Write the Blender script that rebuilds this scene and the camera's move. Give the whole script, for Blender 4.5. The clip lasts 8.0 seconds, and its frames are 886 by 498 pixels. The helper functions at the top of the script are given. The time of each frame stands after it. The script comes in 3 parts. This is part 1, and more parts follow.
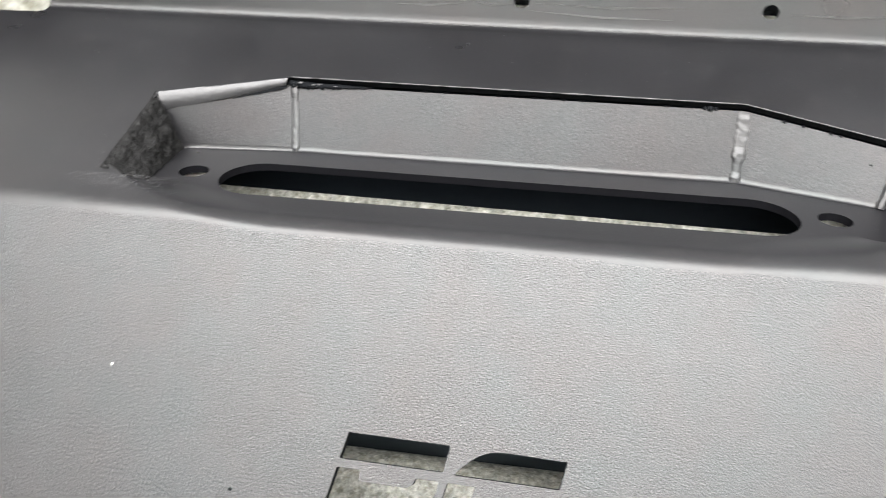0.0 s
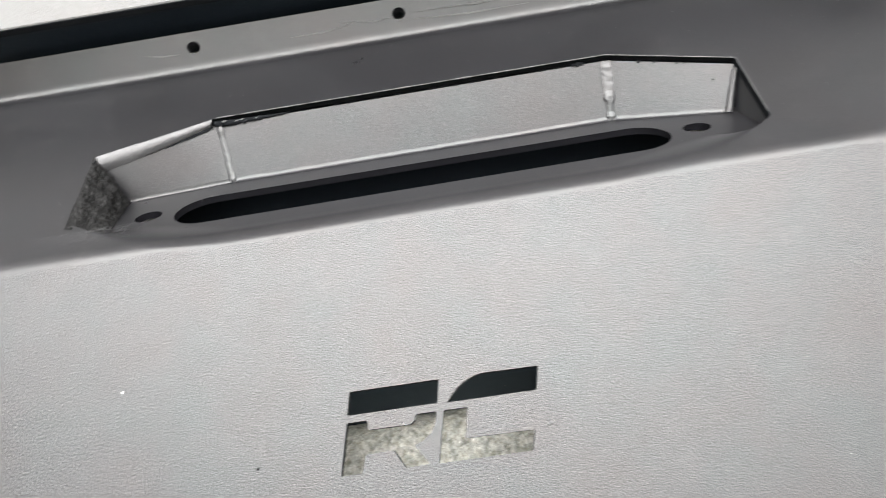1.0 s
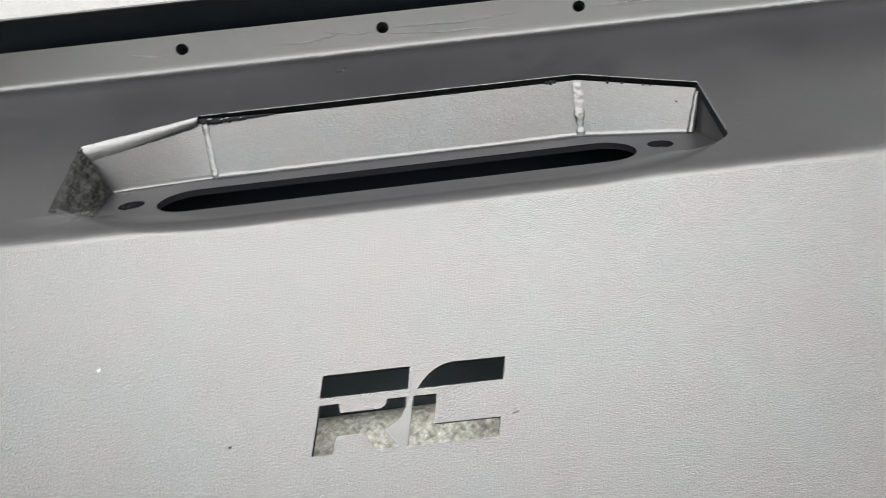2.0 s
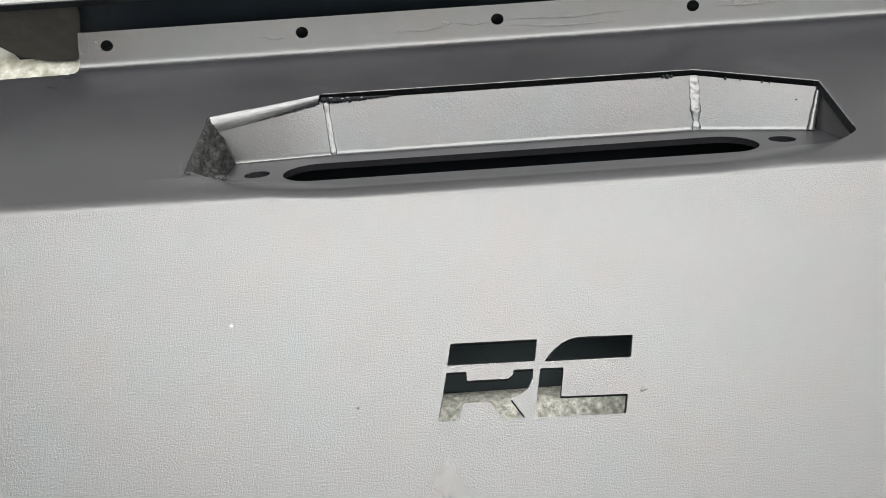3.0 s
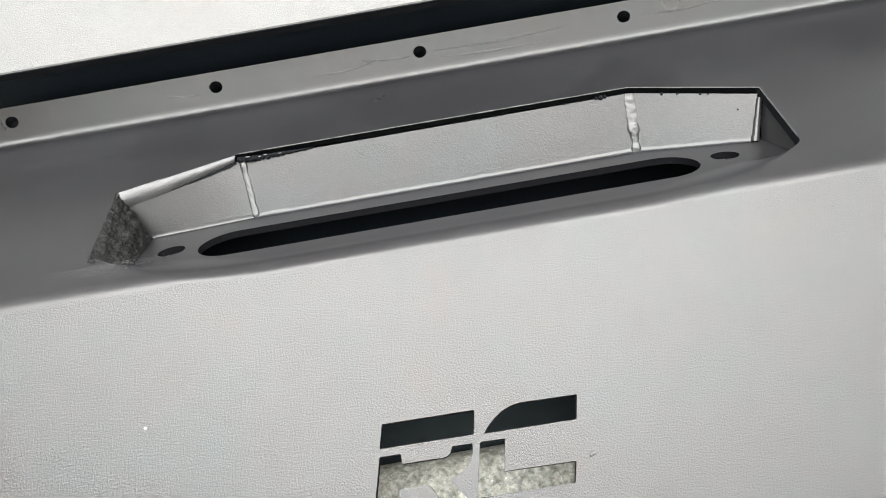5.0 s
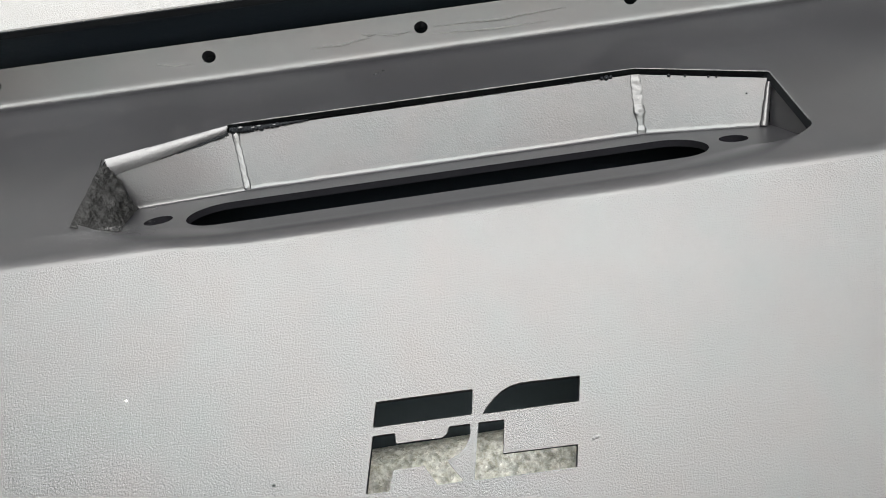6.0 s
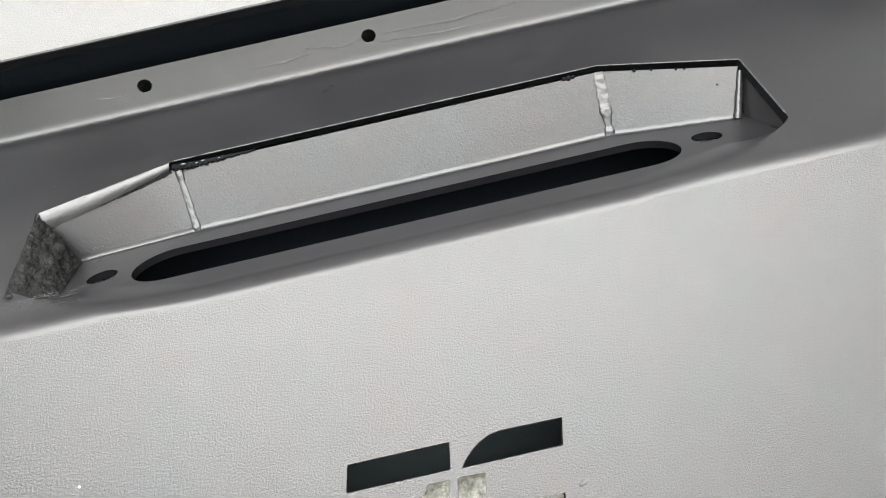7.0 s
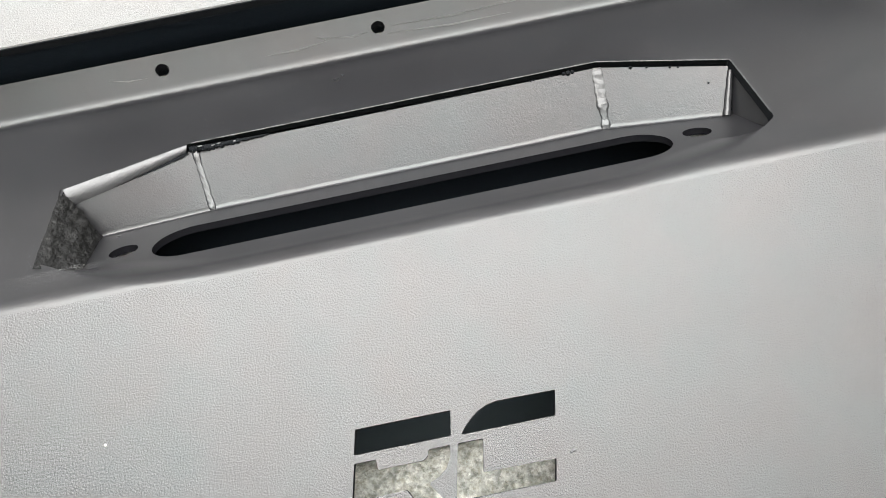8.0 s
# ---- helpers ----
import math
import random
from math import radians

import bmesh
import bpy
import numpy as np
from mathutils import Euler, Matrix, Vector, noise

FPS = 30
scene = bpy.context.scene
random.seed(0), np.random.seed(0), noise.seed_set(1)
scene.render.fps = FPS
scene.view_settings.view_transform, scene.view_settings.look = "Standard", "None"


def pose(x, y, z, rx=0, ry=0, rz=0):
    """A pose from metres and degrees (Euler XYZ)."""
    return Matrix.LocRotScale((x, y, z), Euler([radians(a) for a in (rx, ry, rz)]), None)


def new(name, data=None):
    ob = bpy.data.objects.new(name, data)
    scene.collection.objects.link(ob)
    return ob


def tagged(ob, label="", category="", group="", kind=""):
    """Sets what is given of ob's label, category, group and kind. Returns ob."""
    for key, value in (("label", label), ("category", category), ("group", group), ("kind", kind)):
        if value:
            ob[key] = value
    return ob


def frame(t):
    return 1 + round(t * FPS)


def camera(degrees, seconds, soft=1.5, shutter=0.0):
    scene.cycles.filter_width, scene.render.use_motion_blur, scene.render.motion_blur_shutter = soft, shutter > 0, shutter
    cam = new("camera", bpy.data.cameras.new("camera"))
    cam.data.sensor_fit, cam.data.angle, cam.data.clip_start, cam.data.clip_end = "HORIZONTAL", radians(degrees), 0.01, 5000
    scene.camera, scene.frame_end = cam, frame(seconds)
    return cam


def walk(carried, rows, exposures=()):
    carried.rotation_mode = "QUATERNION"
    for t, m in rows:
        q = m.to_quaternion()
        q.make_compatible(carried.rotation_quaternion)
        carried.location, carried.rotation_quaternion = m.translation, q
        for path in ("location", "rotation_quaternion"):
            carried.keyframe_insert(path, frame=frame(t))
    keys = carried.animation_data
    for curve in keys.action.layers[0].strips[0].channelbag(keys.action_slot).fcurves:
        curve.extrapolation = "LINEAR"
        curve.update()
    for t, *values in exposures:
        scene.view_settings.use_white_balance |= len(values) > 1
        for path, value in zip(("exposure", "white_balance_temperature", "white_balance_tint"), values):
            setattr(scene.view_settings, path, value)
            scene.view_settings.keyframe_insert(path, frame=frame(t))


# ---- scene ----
# ---- camera ----
cam = camera(60.79, 8.0, soft=0.65, shutter=0.35)
ROWS = [
    (0, 0.0198, -0.0899, 0.2569, 13.68, 6.14, 6.56),
    (0.2, 0.0263, -0.0885, 0.256, 13.42, 5.36, 3.3),
    (0.3, 0.0212, -0.0901, 0.2544, 13.9, 4.85, 1.87),
    (0.5, 0.0064, -0.0959, 0.2627, 14.25, 4.12, -1.11),
    (0.7, -0.0047, -0.1113, 0.2762, 14.96, 3.74, -4.24),
    (0.8, -0.0041, -0.1205, 0.2853, 15.2, 3.68, -5.72),
    (1, 0.0093, -0.1289, 0.293, 15.53, 3.29, -8.62),
    (1.1, 0.0159, -0.1301, 0.2964, 15.67, 3.11, -9.78),
    (1.2, 0.0212, -0.1315, 0.296, 16.06, 2.98, -10.75),
    (1.4, 0.0266, -0.1343, 0.2983, 16.5789, 2.4795, -11.5927),
    (1.6, 0.024, -0.1383, 0.3, 17.1911, 1.6679, -10.8936),
    (1.8, 0.0154, -0.1433, 0.3012, 17.8307, 0.7891, -9.2431),
    (2, 0.0026, -0.1493, 0.3017, 18.4324, 0.0872, -7.2318),
    (2.2, -0.0123, -0.1562, 0.3017, 18.9304, -0.1937, -5.4501),
    (2.3, -0.0199, -0.1599, 0.3014, 19.12, -0.1, -4.83),
    (2.4, -0.0305, -0.1655, 0.3012, 19.26, 0.17, -4.14),
    (2.5, -0.0377, -0.1689, 0.3006, 19.51, 0.34, -3.67),
    (2.7, -0.0404, -0.1673, 0.3037, 19.9, 0.84, -3.25),
    (3, -0.0392, -0.1669, 0.2979, 20.44, 1.47, -3.6),
    (3.2, -0.0376, -0.1625, 0.294, 20.73, 1.85, -4.07),
    (3.5, -0.0317, -0.1568, 0.2879, 20.64, 2.06, -4.61),
    (3.7, -0.0344, -0.1554, 0.2806, 20.52, 2.24, -4.87),
    (4, -0.0345, -0.1521, 0.2805, 20.47, 2.63, -5.22),
    (4.2, -0.0328, -0.1495, 0.2809, 20.68, 3.05, -5.58),
    (4.5, -0.0285, -0.1451, 0.2814, 20.69, 3.64, -6.95),
    (4.6, -0.0237, -0.1434, 0.2817, 20.6, 3.71, -7.62),
    (4.7, -0.0143, -0.142, 0.2833, 20.42, 3.84, -8.28),
    (4.9, -0.0066, -0.1392, 0.2841, 20.2241, 3.6785, -9.0673),
    (5.1, -0.0058, -0.1366, 0.2835, 20.0974, 3.0473, -9.2923),
    (5.3, -0.0089, -0.1349, 0.2816, 20.0427, 2.2358, -9.1412),
    (5.5, -0.0133, -0.1345, 0.2789, 20.063, 1.5339, -8.8003),
    (5.7, -0.0159, -0.1363, 0.2755, 20.1609, 1.2312, -8.4556),
    (5.8, -0.0157, -0.1381, 0.2737, 20.24, 1.32, -8.34),
    (5.9, -0.0147, -0.1408, 0.2682, 20.45, 1.57, -8.13),
    (6, -0.0136, -0.1433, 0.2693, 20.45, 1.76, -8.14),
    (6.2, -0.0065, -0.1403, 0.2652, 20.4, 2.21, -8.6),
    (6.5, 0.0029, -0.1354, 0.2593, 19.64, 2.64, -10.66),
    (6.7, 0.0078, -0.1222, 0.259, 18.62, 2.54, -12.08),
    (7, -0.0001, -0.114, 0.2591, 17.77, 2.3, -13.1),
    (7.2, -0.006, -0.115, 0.2624, 17.23, 2.02, -13.03),
    (7.5, -0.0122, -0.1233, 0.2549, 16.98, 1.63, -12.63),
    (7.7, -0.008, -0.1208, 0.2694, 16.83, 1.38, -12.76),
    (8, -0.0054, -0.1205, 0.2767, 16.85, 1.4, -12.03),
]
walk(cam, [(t, pose(x, y, z, rx, ry, rz)) for t, x, y, z, rx, ry, rz in ROWS],
     [(0, 0.0, 6500, 12), (1.2, 0.0, 6500, 12), (2.3, 0.0, 6500, 10), (8, 0.0, 6500, 10)])

# ---- light ----
scene.view_settings.exposure = 0.0
world = bpy.data.worlds.new("world")
scene.world = world
world.use_nodes = True
world.node_tree.nodes["Background"].inputs[0].default_value = (0.8, 0.9, 1.0, 1)
world.node_tree.nodes["Background"].inputs[1].default_value = 0.05

CEILING = 2.35          # height of the ceiling above the bumper's face
LAMPS = [               # ceiling panel lamps: middle, size, watts
    ((0.34, -0.62), (3.4, 1.56), 78),
    ((0.10, 1.125), (3.9, 1.85), 382),
]
for at, size, watts in LAMPS:
    lamp_data = bpy.data.lights.new("panel_light", "AREA")
    lamp_data.shape, lamp_data.size, lamp_data.size_y = "RECTANGLE", size[0], size[1]
    lamp_data.energy, lamp_data.color = watts, (0.986, 0.985, 0.966)
    lamp = new("panel_light", lamp_data)
    lamp.matrix_world = pose(at[0], at[1], CEILING - 0.075)


# ---- materials ----
def material(name):
    m = bpy.data.materials.new(name)
    m.use_nodes = True
    nt = m.node_tree
    return m, nt, nt.nodes["Principled BSDF"]


def node(nt, kind, **values):
    n = nt.nodes.new(kind)
    for key, value in values.items():
        n.inputs[key].default_value = value
    return n


def coords(nt):
    return nt.nodes.new("ShaderNodeTexCoord").outputs["Object"]


def ramp(nt, source, stops):
    r = nt.nodes.new("ShaderNodeValToRGB")
    while len(r.color_ramp.elements) < len(stops):
        r.color_ramp.elements.new(0.5)
    for e, (at, c) in zip(r.color_ramp.elements, stops):
        e.position, e.color = at, (*(c if isinstance(c, tuple) else (c, c, c)), 1)
    nt.links.new(source, r.inputs[0])
    return r.outputs[0]


def noise_tex(nt, scale, detail=3, rough=0.55):
    n = node(nt, "ShaderNodeTexNoise", Scale=scale, Detail=detail, Roughness=rough)
    nt.links.new(coords(nt), n.inputs["Vector"])
    return n.outputs["Fac"]


def bumped(nt, bsdf, layers):
    """Bump layers of (height socket, distance in metres, strength), one on the other."""
    last = None
    for height, distance, strength in layers:
        b = node(nt, "ShaderNodeBump", Strength=strength, Distance=distance)
        nt.links.new(height, b.inputs["Height"])
        if last:
            nt.links.new(last, b.inputs["Normal"])
        last = b.outputs["Normal"]
    nt.links.new(last, bsdf.inputs["Normal"])


def coat_material(name="powder_coat", base=(0.010, 0.010, 0.011), rough=0.30, grain=1.0, peel=0.0, spec=0.5):
    """Satin black textured powder coat: fine pebbled grain, faint smears and dust."""
    m, nt, b = material(name)
    smear = noise_tex(nt, 14, 4)
    dust = noise_tex(nt, 60, 5, 0.7)
    tint = ramp(nt, smear, [(0.3, base), (0.7, tuple(1.35 * c for c in base))])
    film = ramp(nt, dust, [(0.55, 0.0), (0.85, 0.05)])
    mix = nt.nodes.new("ShaderNodeMixRGB")
    nt.links.new(film, mix.inputs[0])
    nt.links.new(tint, mix.inputs[1])
    mix.inputs[2].default_value = (0.16, 0.155, 0.15, 1)
    nt.links.new(mix.outputs[0], b.inputs["Base Color"])
    nt.links.new(ramp(nt, smear, [(0.25, rough - 0.04), (0.75, rough + 0.05)]), b.inputs["Roughness"])
    fine = noise_tex(nt, 2900, 2, 0.6)
    pebble = noise_tex(nt, 1350, 1, 0.5)
    wave = noise_tex(nt, 9, 2, 0.5)
    nt.links.new(ramp(nt, fine, [(0.36, spec - 0.40 * grain), (0.62, spec + 0.40 * grain)]), b.inputs["Specular IOR Level"])
    sheen = ramp(nt, noise_tex(nt, 26, 3, 0.6), [(0.32, (1.0, 0.965, 0.95)), (0.5, (0.99, 0.99, 0.985)), (0.68, (0.955, 1.0, 0.995))])
    nt.links.new(sheen, b.inputs["Specular Tint"])
    orange = noise_tex(nt, 1050, 2, 0.55)
    patches = ramp(nt, noise_tex(nt, 42, 3, 0.6), [(0.36, 0.15), (0.62, 1.0)])
    lumpy = nt.nodes.new("ShaderNodeMath")
    lumpy.operation = "MULTIPLY"
    nt.links.new(orange, lumpy.inputs[0])
    nt.links.new(patches, lumpy.inputs[1])
    bumped(nt, b, [(wave, 0.0012, 0.12), (lumpy.outputs[0], 0.0004, peel), (pebble, 0.00016, grain), (fine, 0.00010, grain)])
    return m


def weld_material():
    """Coated weld metal: smoother, glossy, rippled; base paler than the coat to paint in shine."""
    m, nt, b = material("coated_weld")
    b.inputs["Base Color"].default_value = (0.045, 0.045, 0.047, 1)
    nt.links.new(ramp(nt, noise_tex(nt, 150, 3), [(0.3, 0.34), (0.7, 0.50)]), b.inputs["Roughness"])
    bumped(nt, b, [(noise_tex(nt, 160, 2), 0.0004, 0.4), (noise_tex(nt, 900, 3), 0.0003, 0.5)])
    return m


def rough_weld_material():
    """Uneven, gritty coat over a ground-down weld."""
    m, nt, b = material("gritty_weld")
    n = noise_tex(nt, 420, 4, 0.7)
    nt.links.new(ramp(nt, n, [(0.35, 0.003), (0.60, 0.008), (0.74, 0.035)]), b.inputs["Base Color"])
    nt.links.new(ramp(nt, noise_tex(nt, 300, 3), [(0.3, 0.5), (0.7, 0.8)]), b.inputs["Roughness"])
    b.inputs["Specular IOR Level"].default_value = 0.16
    bumped(nt, b, [(noise_tex(nt, 180, 4, 0.7), 0.002, 0.8), (noise_tex(nt, 700, 3, 0.7), 0.0008, 0.9)])
    return m


def mottled_material(name, low, high, rough=0.5, metal=0.0, scale=130):
    """Mottled pale zinc: overlapping spangles with darker stains."""
    m, nt, b = material(name)
    v = node(nt, "ShaderNodeTexVoronoi", Scale=scale)
    v.feature = "SMOOTH_F1"
    v.inputs["Smoothness"].default_value = 0.35
    warp = node(nt, "ShaderNodeTexNoise", Scale=scale * 0.9, Detail=3.0)
    nt.links.new(coords(nt), warp.inputs["Vector"])
    add = nt.nodes.new("ShaderNodeMixRGB")
    add.blend_type = "ADD"
    add.inputs[0].default_value = 0.006
    nt.links.new(coords(nt), add.inputs[1])
    nt.links.new(warp.outputs["Color"], add.inputs[2])
    nt.links.new(add.outputs[0], v.inputs["Vector"])
    grey = nt.nodes.new("ShaderNodeRGBToBW")
    nt.links.new(v.outputs["Color"], grey.inputs[0])
    cloud = nt.nodes.new("ShaderNodeMixRGB")
    cloud.inputs[0].default_value = 0.55
    nt.links.new(grey.outputs[0], cloud.inputs[1])
    nt.links.new(ramp(nt, noise_tex(nt, scale * 0.45, 7, 0.7), [(0.33, 0.0), (0.66, 1.0)]), cloud.inputs[2])
    spangle = ramp(nt, cloud.outputs[0], [(0.15, low), (0.85, high)])
    stain = ramp(nt, noise_tex(nt, scale * 0.7, 5, 0.65), [(0.36, (0.45, 0.43, 0.36)), (0.62, 1.0)])
    mix = nt.nodes.new("ShaderNodeMixRGB")
    mix.blend_type, mix.inputs[0].default_value = "MULTIPLY", 0.9
    nt.links.new(spangle, mix.inputs[1])
    nt.links.new(stain, mix.inputs[2])
    nt.links.new(mix.outputs[0], b.inputs["Base Color"])
    b.inputs["Roughness"].default_value, b.inputs["Metallic"].default_value = rough, metal
    bumped(nt, b, [(noise_tex(nt, scale * 3, 3), 0.0004, 0.5)])
    return m


def painted_material(name, colour, rough=0.8):
    m, nt, b = material(name)
    n = noise_tex(nt, 3, 5)
    nt.links.new(ramp(nt, n, [(0.3, tuple(0.86 * c for c in colour)), (0.7, colour)]), b.inputs["Base Color"])
    b.inputs["Roughness"].default_value = rough
    bumped(nt, b, [(noise_tex(nt, 160, 3), 0.001, 0.3)])
    return m


def plain_material(name, colour, rough=0.6, emit=0.0):
    m, nt, b = material(name)
    b.inputs["Base Color"].default_value = (*colour, 1)
    b.inputs["Roughness"].default_value = rough
    if emit:
        b.inputs["Emission Color"].default_value = (1, 0.985, 0.96, 1)
        b.inputs["Emission Strength"].default_value = emit
    return m


COAT = coat_material()
COAT_SMOOTH = coat_material("powder_coat_fine", grain=0.12)
COAT_THICK = coat_material("powder_coat_thick", rough=0.33, grain=0.2, peel=0.4, spec=0.33)
COAT_COVE = coat_material("powder_coat_cove", rough=0.30, grain=0.05, peel=0.25, spec=0.5)
# Coat with a lightened base, painting in the rear plate's stronger shine
COAT_BACK = coat_material("lightened_coat", (0.048, 0.0475, 0.0468), 0.40, 0.8)
WELD = weld_material()
GRITTY = rough_weld_material()
ZINC = mottled_material("mottled_zinc", (0.26, 0.27, 0.24), (0.92, 0.92, 0.86), 0.5, 0.0, 560)
FLOOR = mottled_material("pale_concrete", (0.50, 0.50, 0.45), (0.72, 0.72, 0.66), 0.8, 0.0, 160)
WALL_PALE = painted_material("pale_wall_paint", (0.42, 0.42, 0.41))
# Unseen south wall, white so that it brightens the flange
WALL_WHITE = painted_material("white_bounce_wall", (0.78, 0.77, 0.75))
# Unseen north wall, dark so that the sloping face reflects little
WALL_DARK = painted_material("dark_reflection_wall", (0.17, 0.17, 0.175))
DUST = plain_material("pale_dust", (0.28, 0.277, 0.265), 0.8)
# Near-black: paints shade into cut edges and the weld gap; also black marks
EDGE = plain_material("edge_shade_and_black_marks", (0.0055, 0.0062, 0.0072), 0.9)
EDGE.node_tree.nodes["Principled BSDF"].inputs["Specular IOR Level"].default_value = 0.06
# Slot and bolt-hole walls painted near black for their shade
SLOT_EDGE = plain_material("slot_edge_shade", (0.0055, 0.0055, 0.0065), 0.9)
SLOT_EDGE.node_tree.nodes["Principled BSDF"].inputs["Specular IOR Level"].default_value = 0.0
# Blue-black painted in for shade on the front web and inside the bumper
WEB = painted_material("blue_black_shade", (0.007, 0.0105, 0.0145), 0.6)
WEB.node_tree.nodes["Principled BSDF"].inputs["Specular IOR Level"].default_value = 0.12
# Dark tone painted in for the shade behind the emblem bars
INSIDE = painted_material("dark_inner_shade", (0.022, 0.036, 0.042), 0.7)
# Dark brown painted in for the shaded floor behind the notch
BROWN_SHADE = mottled_material("mottled_brown_shade", (0.004, 0.0033, 0.003), (0.02, 0.017, 0.015), 0.7, 0.0, 150)
PALE_RUB = painted_material("pale_rubbed_coat", (0.10, 0.10, 0.099), 0.45)
LAMP_BODY = plain_material("white_lamp_body", (0.8, 0.8, 0.8), 0.4)
LAMP_GLOW = plain_material("lamp_diffuser", (0.9, 0.9, 0.9), 0.5, 1.0)

MM = 0.001


# ---- mesh helpers ----
def mesh_from(bm, name, angle=None):
    bmesh.ops.recalc_face_normals(bm, faces=bm.faces)
    me = bpy.data.meshes.new(name)
    bm.to_mesh(me)
    bm.free()
    if angle:
        for p in me.polygons:
            p.use_smooth = True
        me.set_sharp_from_angle(angle=radians(angle))
    return me


def part(name, bm, mat, parent, label="", angle=None, across=None, fine=None):
    """Links a mesh under a thing. across: faces at right angles to this way are cut edges, painted near black as
    shade.
    """
    me = bm if isinstance(bm, bpy.types.Mesh) else mesh_from(bm, name, angle)
    me.materials.clear()
    me.materials.append(mat)
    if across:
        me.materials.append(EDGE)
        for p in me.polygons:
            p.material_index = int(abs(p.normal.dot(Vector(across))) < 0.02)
        if fine:
            me.materials.append(fine)
            for p in me.polygons:
                if p.material_index == 0 and p.normal.z < 0.997:
                    p.material_index = 2
    ob = new(name, me)
    if parent:
        ob.parent = parent
    if label:
        tagged(ob, label)
    return ob


def prism(outline, low, high):
    """An upright prism over a closed outline of (x, y) in mm, between two heights."""
    bm = bmesh.new()
    a = [bm.verts.new((x * MM, y * MM, low * MM)) for x, y in outline]
    b = [bm.verts.new((x * MM, y * MM, high * MM)) for x, y in outline]
    bm.faces.new(a)
    bm.faces.new(b)
    for i in range(len(a)):
        j = (i + 1) % len(a)
        bm.faces.new((a[i], a[j], b[j], b[i]))
    return bm


def swept(profile, x0, x1):
    """A solid with a closed (y, z) profile in mm, swept along x."""
    bm = bmesh.new()
    a = [bm.verts.new((x0 * MM, y * MM, z * MM)) for y, z in profile]
    b = [bm.verts.new((x1 * MM, y * MM, z * MM)) for y, z in profile]
    bm.faces.new(a)
    bm.faces.new(b)
    for i in range(len(a)):
        j = (i + 1) % len(a)
        bm.faces.new((a[i], a[j], b[j], b[i]))
    return bm


def standing(outline, y0, y1):
    """A plate standing across y with a closed outline of (x, z) in mm."""
    bm = prism([(x, -z) for x, z in outline], y0, y1)
    for v in bm.verts:
        v.co = (v.co.x, v.co.z, -v.co.y)
    return bm


def rounded_path(points, segments=16, support=3.0):
    """A polyline of (y, z, radius) with its corners rounded to arcs, and short supports beside each arc."""
    out = []
    for i, (y, z, r) in enumerate(points):
        p = Vector((y, z))
        if i in (0, len(points) - 1) or r <= 0:
            out.append(p)
            continue
        u = (Vector(points[i - 1][:2]) - p).normalized()
        w = (Vector(points[i + 1][:2]) - p).normalized()
        half = u.angle(w) / 2
        cut = r / math.tan(half)
        mid = p + (u + w).normalized() * (r / math.sin(half))
        a, b = p + u * cut - mid, p + w * cut - mid
        out.append(p + u * (cut + support))
        for k in range(segments + 1):
            f = k / segments
            v = (a * math.sin((1 - f) * (math.pi - 2 * half)) + b * math.sin(f * (math.pi - 2 * half))) / math.sin(math.pi - 2 * half)
            out.append(mid + v)
        out.append(p + w * (cut + support))
    return out


def sheet_profile(path, thick):
    """Closes a path of (y, z) to a sheet of that thickness below it (the path runs towards +y, its outer side up)."""
    under = []
    for i, p in enumerate(path):
        d = (path[min(i + 1, len(path) - 1)] - path[max(i - 1, 0)]).normalized()
        under.append(p + Vector((d.y, -d.x)) * thick)
    return [tuple(p) for p in path] + [tuple(p) for p in reversed(under)]


def carved(bm, cutters, name, angle=None):
    """The mesh of bm with the cutters' meshes taken away from it."""
    ob = new(name, mesh_from(bm, name))
    tools = []
    for c in cutters:
        tool = new("cutter", mesh_from(c, "cutter"))
        tools.append(tool)
        mod = ob.modifiers.new("cut", "BOOLEAN")
        mod.operation, mod.solver, mod.object = "DIFFERENCE", "EXACT", tool
    bpy.context.view_layer.update()
    me = bpy.data.meshes.new_from_object(ob.evaluated_get(bpy.context.evaluated_depsgraph_get()))
    for o in (ob, *tools):
        data = o.data
        bpy.data.objects.remove(o)
        bpy.data.meshes.remove(data)
    me.name = name
    for p in me.polygons:
        p.use_smooth = bool(angle)
    if angle:
        me.set_sharp_from_angle(angle=radians(angle))
    return me


def disc_outline(cx, cy, rx, ry, n=28):
    return [(cx + rx * math.cos(2 * math.pi * k / n), cy + ry * math.sin(2 * math.pi * k / n)) for k in range(n)]


def rounded(outline, r, n=4):
    """A closed outline of (x, y) with its corners rounded."""
    out = []
    for i, p in enumerate(outline):
        p, a, b = Vector(p), Vector(outline[i - 1]), Vector(outline[(i + 1) % len(outline)])
        u, w = (a - p), (b - p)
        rr = min(r, u.length * 0.4, w.length * 0.4)
        q0, q1 = p + u.normalized() * rr, p + w.normalized() * rr
        for k in range(n + 1):
            f = k / n
            out.append(tuple(q0 * (1 - f) ** 2 + p * 2 * f * (1 - f) + q1 * f * f))
    return out


